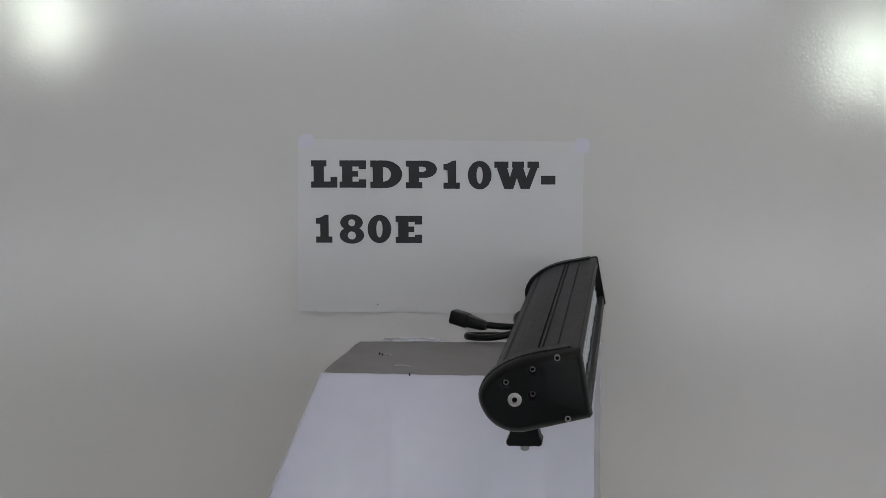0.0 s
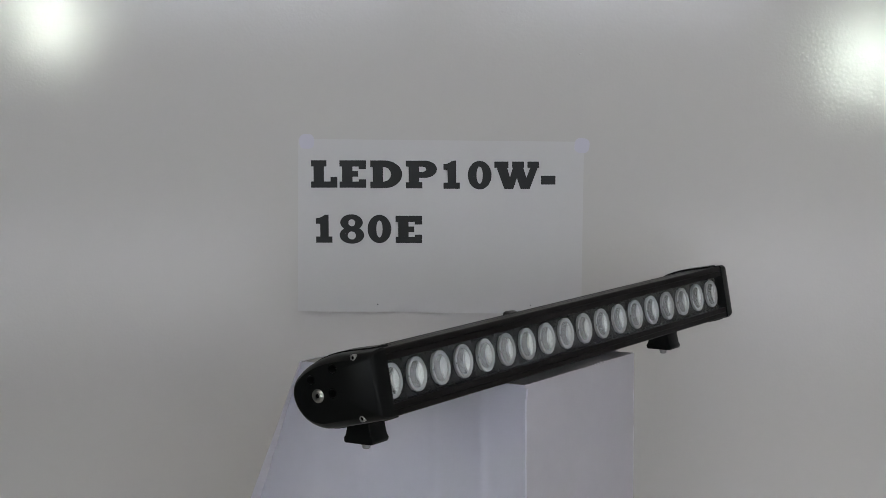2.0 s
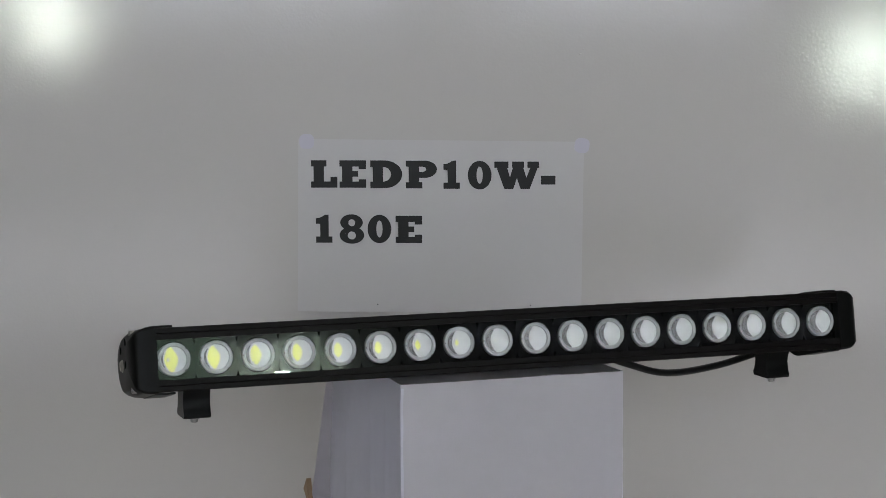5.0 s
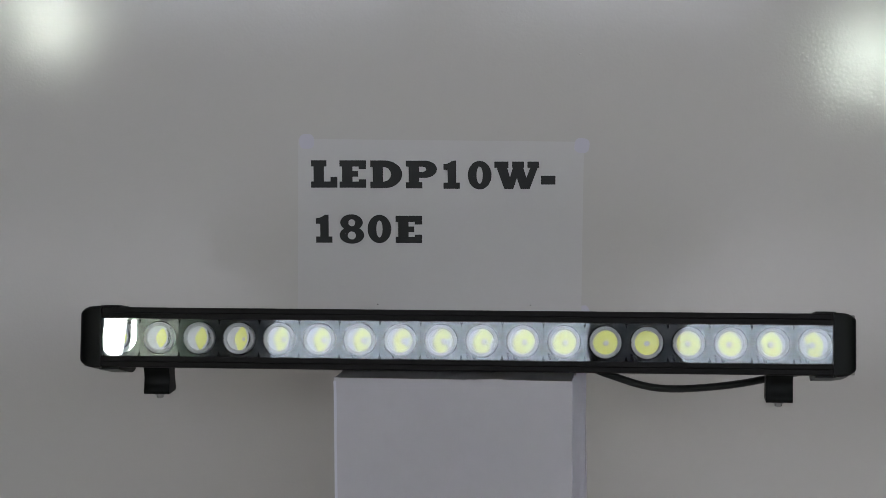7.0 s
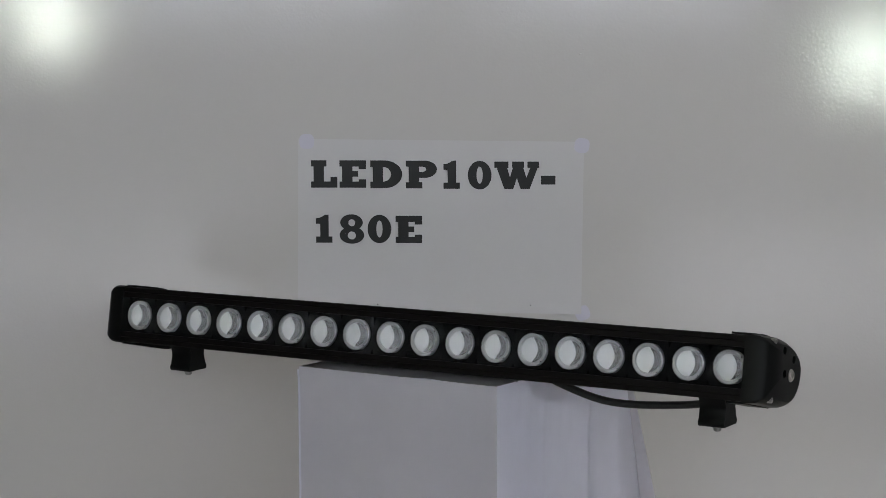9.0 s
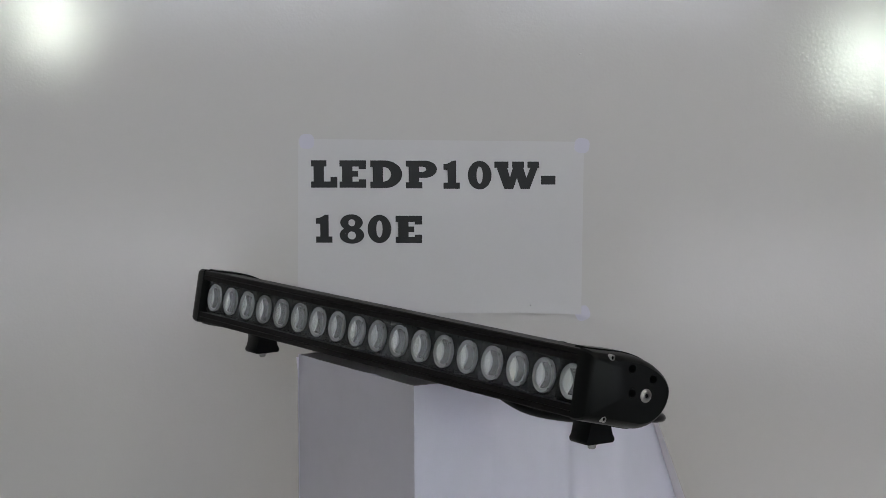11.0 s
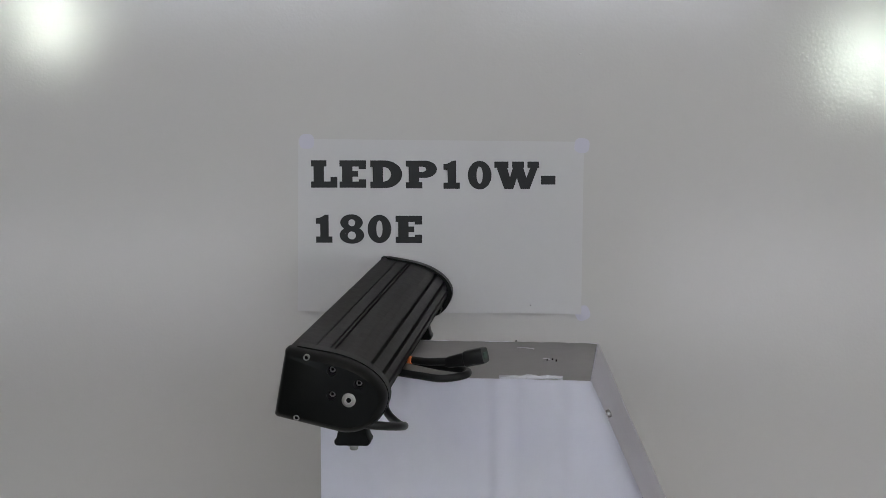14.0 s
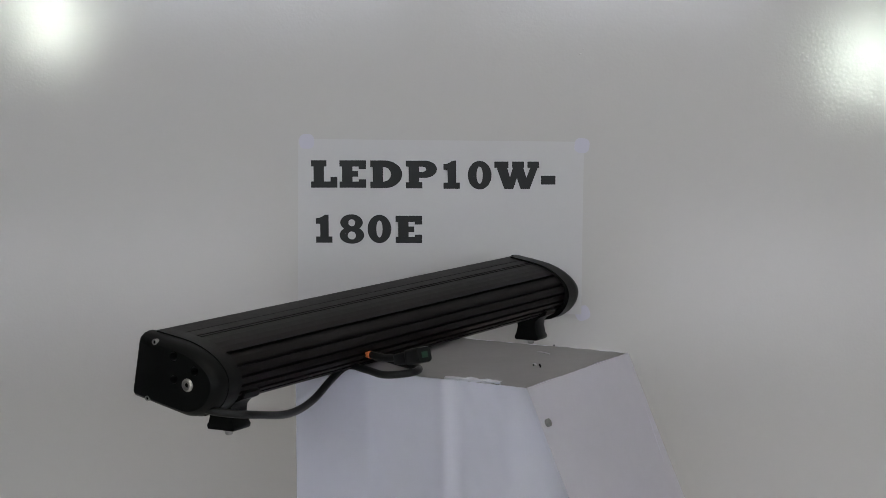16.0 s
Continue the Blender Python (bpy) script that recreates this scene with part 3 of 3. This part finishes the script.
        for x, y, z, r in ((0.3762, 0.0098, 0.0262, 0.0027), (0.3676, 0.0326, 0.0188, 0.0026), (0.3676, 0.0568, 0.0114, 0.0026), (0.3676, 0.036, -0.002, 0.0026), (0.3762, 0.0098, -0.0262, 0.0027)):
            at = Matrix.Translation(TILT @ Vector((s * x, y, z))) @ (TILT.to_3x3() @ pose(0, 0, 0, 0, 90 * s, 0).to_3x3()).to_4x4()
            bm = bmesh.new()
            lathe(bm, [(r, -0.003), (r, 0.0016), (r * 0.85, 0.0021), (r * 0.62, 0.0021), (r * 0.58, -0.0008)], at, 14)
            part("screw", bm, DULL, cap, "small steel socket screw", True)
            # Near-black disc paints the shade at the bottom of the socket.
            bm = bmesh.new()
            lathe(bm, [(r * 0.57, -0.0007), (r * 0.57, 0.0010), (r * 0.3, 0.0009)], at, 6)
            part("screw_socket_shade", bm, HOLE, cap, "near-black disc for the shade in the hex socket")
        at = Matrix.Translation(TILT @ Vector((s * 0.3775, 0.0513, -0.003))) @ (TILT.to_3x3() @ pose(0, 0, 0, 0, 90 * s, 0).to_3x3()).to_4x4()
        bm = bmesh.new()
        lathe(bm, [(0.0060, -0.001), (0.0060, 0.0009), (0.0052, 0.0012), (0.0047, 0.0022), (0.0041, 0.0027), (0.0025, 0.0027), (0.0022, 0.0004)], at, 20)
        part("pivot_bolt", bm, STEEL, cap, "bright steel socket bolt and washer", True)
        # The bolt's socket gets its shade from a near-black disc too.
        bm = bmesh.new()
        lathe(bm, [(0.0021, 0.0006), (0.0021, 0.0012), (0.0010, 0.0010)], at, 6)
        part("bolt_socket_shade", bm, HOLE, cap, "near-black disc for the shade in the hex socket")

    # lens cells
    cell = bmesh.new()
    n = 32
    circle = [(0.0166 * math.cos(2 * math.pi * k / n), 0.0166 * math.sin(2 * math.pi * k / n)) for k in range(n)]
    square = []
    for x, z in circle:
        m = max(abs(x) / 0.0199, abs(z) / 0.0184)
        square.append((x / m, z / m))
    loft(cell, [[(x, 0.0, z) for x, z in square], [(x, 0.0, z) for x, z in circle], [(x, 0.0126, z) for x, z in circle]], caps=(False, False))
    cell_ob = part("lens_holder", cell, BEZEL, base)
    flip = pose(0, 0, 0, 90, 0, 0)
    rim = bmesh.new()
    lathe(rim, [(0.0155, 0.0), (0.0155, 0.0016), (0.0148, 0.0021), (0.0124, 0.0016), (0.0118, 0.0006), (0.0118, -0.001)], flip, 32, (False, False))
    rim_ob = part("lens_rim", rim, FROST, base, "frosted lens rim", True)
    cup = bmesh.new()
    lathe(cup, [(0.0119, -0.0004), (0.0135, -0.0050), (0.0148, -0.0112), (0.0030, -0.0114)], flip, 32, (False, True))
    cup_ob = part("lens_cup", cup, MILK, base, "white lens cup, its mottle standing in for reflections inside the lens", True)
    chip = bmesh.new()
    lathe(chip, [(0.0035, -0.0113), (0.0035, -0.0109), (0.0032, -0.0108)], flip, 24)
    chip_ob = part("emitter", chip, CHIP, base, "yellow phosphor emitter", True)
    die = bmesh.new()
    lathe(die, [(0.0010, -0.0109), (0.0010, -0.0105), (0.0008, -0.0104)], flip, 16)
    die_ob = part("emitter_window", die, DIE, base)
    spot = bmesh.new()
    block(spot, -0.0004, 0.0004, 0.0101, 0.0105, -0.0004, 0.0004)
    spot_ob = part("emitter_die", spot, SPOT, base, "small pale square die")
    tab = bmesh.new()
    block(tab, -0.0152, -0.0144, -0.0025, -0.0012, -0.0008, 0.0008)
    sink = bmesh.new()
    loft(sink, [[(0.0165 * math.cos(2 * math.pi * k / n), y, 0.0165 * math.sin(2 * math.pi * k / n)) for k in range(n)] for y in (0.0126, 0.0134)])
    sink_ob = part("cell_floor", sink, GAP, base)
    tab_ob = part("lens_clip", tab, GAP, base)
    for i in range(18):
        at = TILT @ Matrix.Translation(((i - 8.5) * 0.04, 0.0, 0.0))
        for ob in (cell_ob, rim_ob, cup_ob, chip_ob, die_ob, spot_ob, sink_ob):
            if i == 0:
                ob.matrix_basis = at
            else:
                copy = shared(ob.name.split(".")[0], ob.data, base, at)
                if "label" in ob:
                    copy["label"] = ob["label"]
        for a in (0, 140, 225):
            spin = at @ pose(0, 0, 0, 0, a, 0)
            if i == 0 and a == 0:
                tab_ob.matrix_basis = spin
            else:
                shared("lens_clip", tab_ob.data, base, spin)
    rng = random.Random(3)
    glass = bmesh.new()
    block(glass, -0.0399, 0.0399, -0.001, 0.001, -0.0184, 0.0184)
    bmesh.ops.recalc_face_normals(glass, faces=glass.faces)
    bmesh.ops.delete(glass, geom=[f for f in glass.faces if f.normal.y > 0.9], context="FACES_ONLY")
    plate = part("cover_pane", glass, GLASS, base, "clear glossy cover pane", turn=False)
    for k in range(9):
        at = TILT @ pose((k - 4) * 0.08, -0.0045, 0, rng.uniform(-0.15, 0.15), 0, rng.uniform(-0.15, 0.15))
        if k:
            ob = shared("cover_pane", plate.data, base, at)
            ob["label"] = plate["label"]
        else:
            ob = plate
            ob.matrix_basis = at
        ob.visible_shadow = False

    # clear lenses over the cups, bulging on both faces
    face = bmesh.new()
    bulge = [(0.0118 * k / 10, 0.00814 * math.log(1.5 / (1 + 0.5 * (k / 10) ** 2))) for k in range(1, 11)]
    rings = [[(r * math.cos(2 * math.pi * k / 32), y, r * math.sin(2 * math.pi * k / 32)) for k in range(32)]
             for r, y in [(r, -0.0006 - d) for r, d in bulge] + [(r, -0.0002 + d) for r, d in bulge[::-1]]]
    loft(face, rings)
    face_ob = part("lens_face", face, LENS, base, "hazy clear lens face", True)
    for i in range(18):
        at = TILT @ Matrix.Translation(((i - 8.5) * 0.04, 0.0, 0.0))
        if i:
            ob = shared("lens_face", face_ob.data, base, at)
            ob["label"] = face_ob["label"]
        else:
            ob = face_ob
            ob.matrix_basis = at
        ob.visible_shadow = False

    # clamp feet
    for x in (-0.3060, 0.3150):
        yc = -0.078
        prof = [(-0.0165, 0.008), (-0.0155, 0.002), (-0.0120, -0.006), (-0.0115, -0.010), (-0.0125, -0.0145), (-0.0138, -0.0195), (-0.0158, -0.0225), (-0.0155, -0.0250), (-0.0140, -0.0265),
                (0.0140, -0.0265), (0.0155, -0.0250), (0.0158, -0.0225), (0.0138, -0.0195), (0.0125, -0.0145), (0.0115, -0.010), (0.0125, -0.004), (0.0170, 0.0005), (0.0250, 0.0040), (0.0275, 0.0095), (0.0245, 0.0115), (0.0190, 0.0085), (0.0150, 0.0090)]
        bm = bmesh.new()
        loft(bm, [[(x + u, yc + y * w, z) for y, z in prof] for u, w in ((-0.013, 0.96), (-0.012, 1.0), (0.012, 1.0), (0.013, 0.96))])
        foot = part("clamp_foot", bm, CAP, base, "black moulded clamp foot", True)
        bm = bmesh.new()
        lathe(bm, [(0.0052, -0.0263), (0.0052, -0.0292), (0.0038, -0.0295), (0.0038, -0.0318), (0.0028, -0.0328)], Matrix.Translation((x, yc, 0)), 12)
        part("foot_bolt", bm, DULL, foot, "steel bolt under the foot", True)

    # lead and plug
    bm = bmesh.new()
    tube(bm, [(0.366, -0.082, 0.006), (0.3735, -0.062, 0.002), (0.367, -0.042, -0.001), (0.340, -0.031, -0.006), (0.27, -0.043, -0.018), (0.20, -0.062, -0.019), (0.150, -0.070, -0.005), (0.127, -0.066, 0.0045),
              (0.134, -0.040, 0.0036), (0.143, -0.014, 0.0020), (0.131, 0.008, 0.0038), (0.110, 0.006, 0.0050), (0.098, -0.02, 0.0065), (0.100, -0.045, 0.012), (0.112, -0.05, 0.0155), (0.122, -0.03, 0.0150), (0.1265, -0.006, 0.0165)], 0.0038)
    part("lead", bm, RUBBER, base, "black rubber lead", True)
    m = look((0.1262, -0.006, 0.0160), (0.136, 0.0265, 0.0240))
    bm = bmesh.new()
    shell = ((0.0040, 0.0040, 0.006), (0.0058, 0.0055, 0.002), (0.0064, 0.0060, -0.006), (0.0072, 0.0064, -0.010), (0.0074, 0.0066, -0.015),
             (0.0090, 0.0078, -0.0165), (0.0094, 0.0080, -0.019), (0.0094, 0.0080, -0.034), (0.0086, 0.0072, -0.0360))

    def soft(v, power):
        return math.copysign(abs(v) ** power, v)

    loft(bm, [[(w * soft(math.cos(math.pi * k / 12), 0.45), t * soft(math.sin(math.pi * k / 12), 0.45), z) for k in range(24)] for w, t, z in shell])
    bm.transform(m)
    plug = part("plug", bm, RUBBER, base, "black rectangular plug", True)
    bm = bmesh.new()
    block(bm, -0.0040, 0.0040, -0.0030, 0.0030, -0.0363, -0.0358)
    bm.transform(m)
    part("plug_seal", bm, GREEN, plug, "dark green plug seal")
    bm = bmesh.new()
    lathe(bm, [(0.0038, -0.0022), (0.0038, 0.0022)], look((0.1165, -0.0475, 0.0158), (0.1225, -0.032, 0.0150)), 12)
    part("lead_band", bm, COPPER, plug, "orange band on the lead")


light_bar()


# ---- the turn ----
TURN_T = (0.0, 2.5, 4.0, 6.5, 8.5, 11.5, 13.5, 16.0)
TURN_A = (84.996, 52.954, 33.490, 1.221, -24.039, -62.792, -87.637, -118.435)


def motions():
    c = np.polyfit(TURN_T, TURN_A, 5)
    for ob in scene.objects:
        if ob.parent is None and ob.name in ("carton", "led_light_bar"):
            walk(ob, [(k * 0.5, pose(0, 0, TOP, 0, 0, float(np.polyval(c, k * 0.5)))) for k in range(33)])


motions()
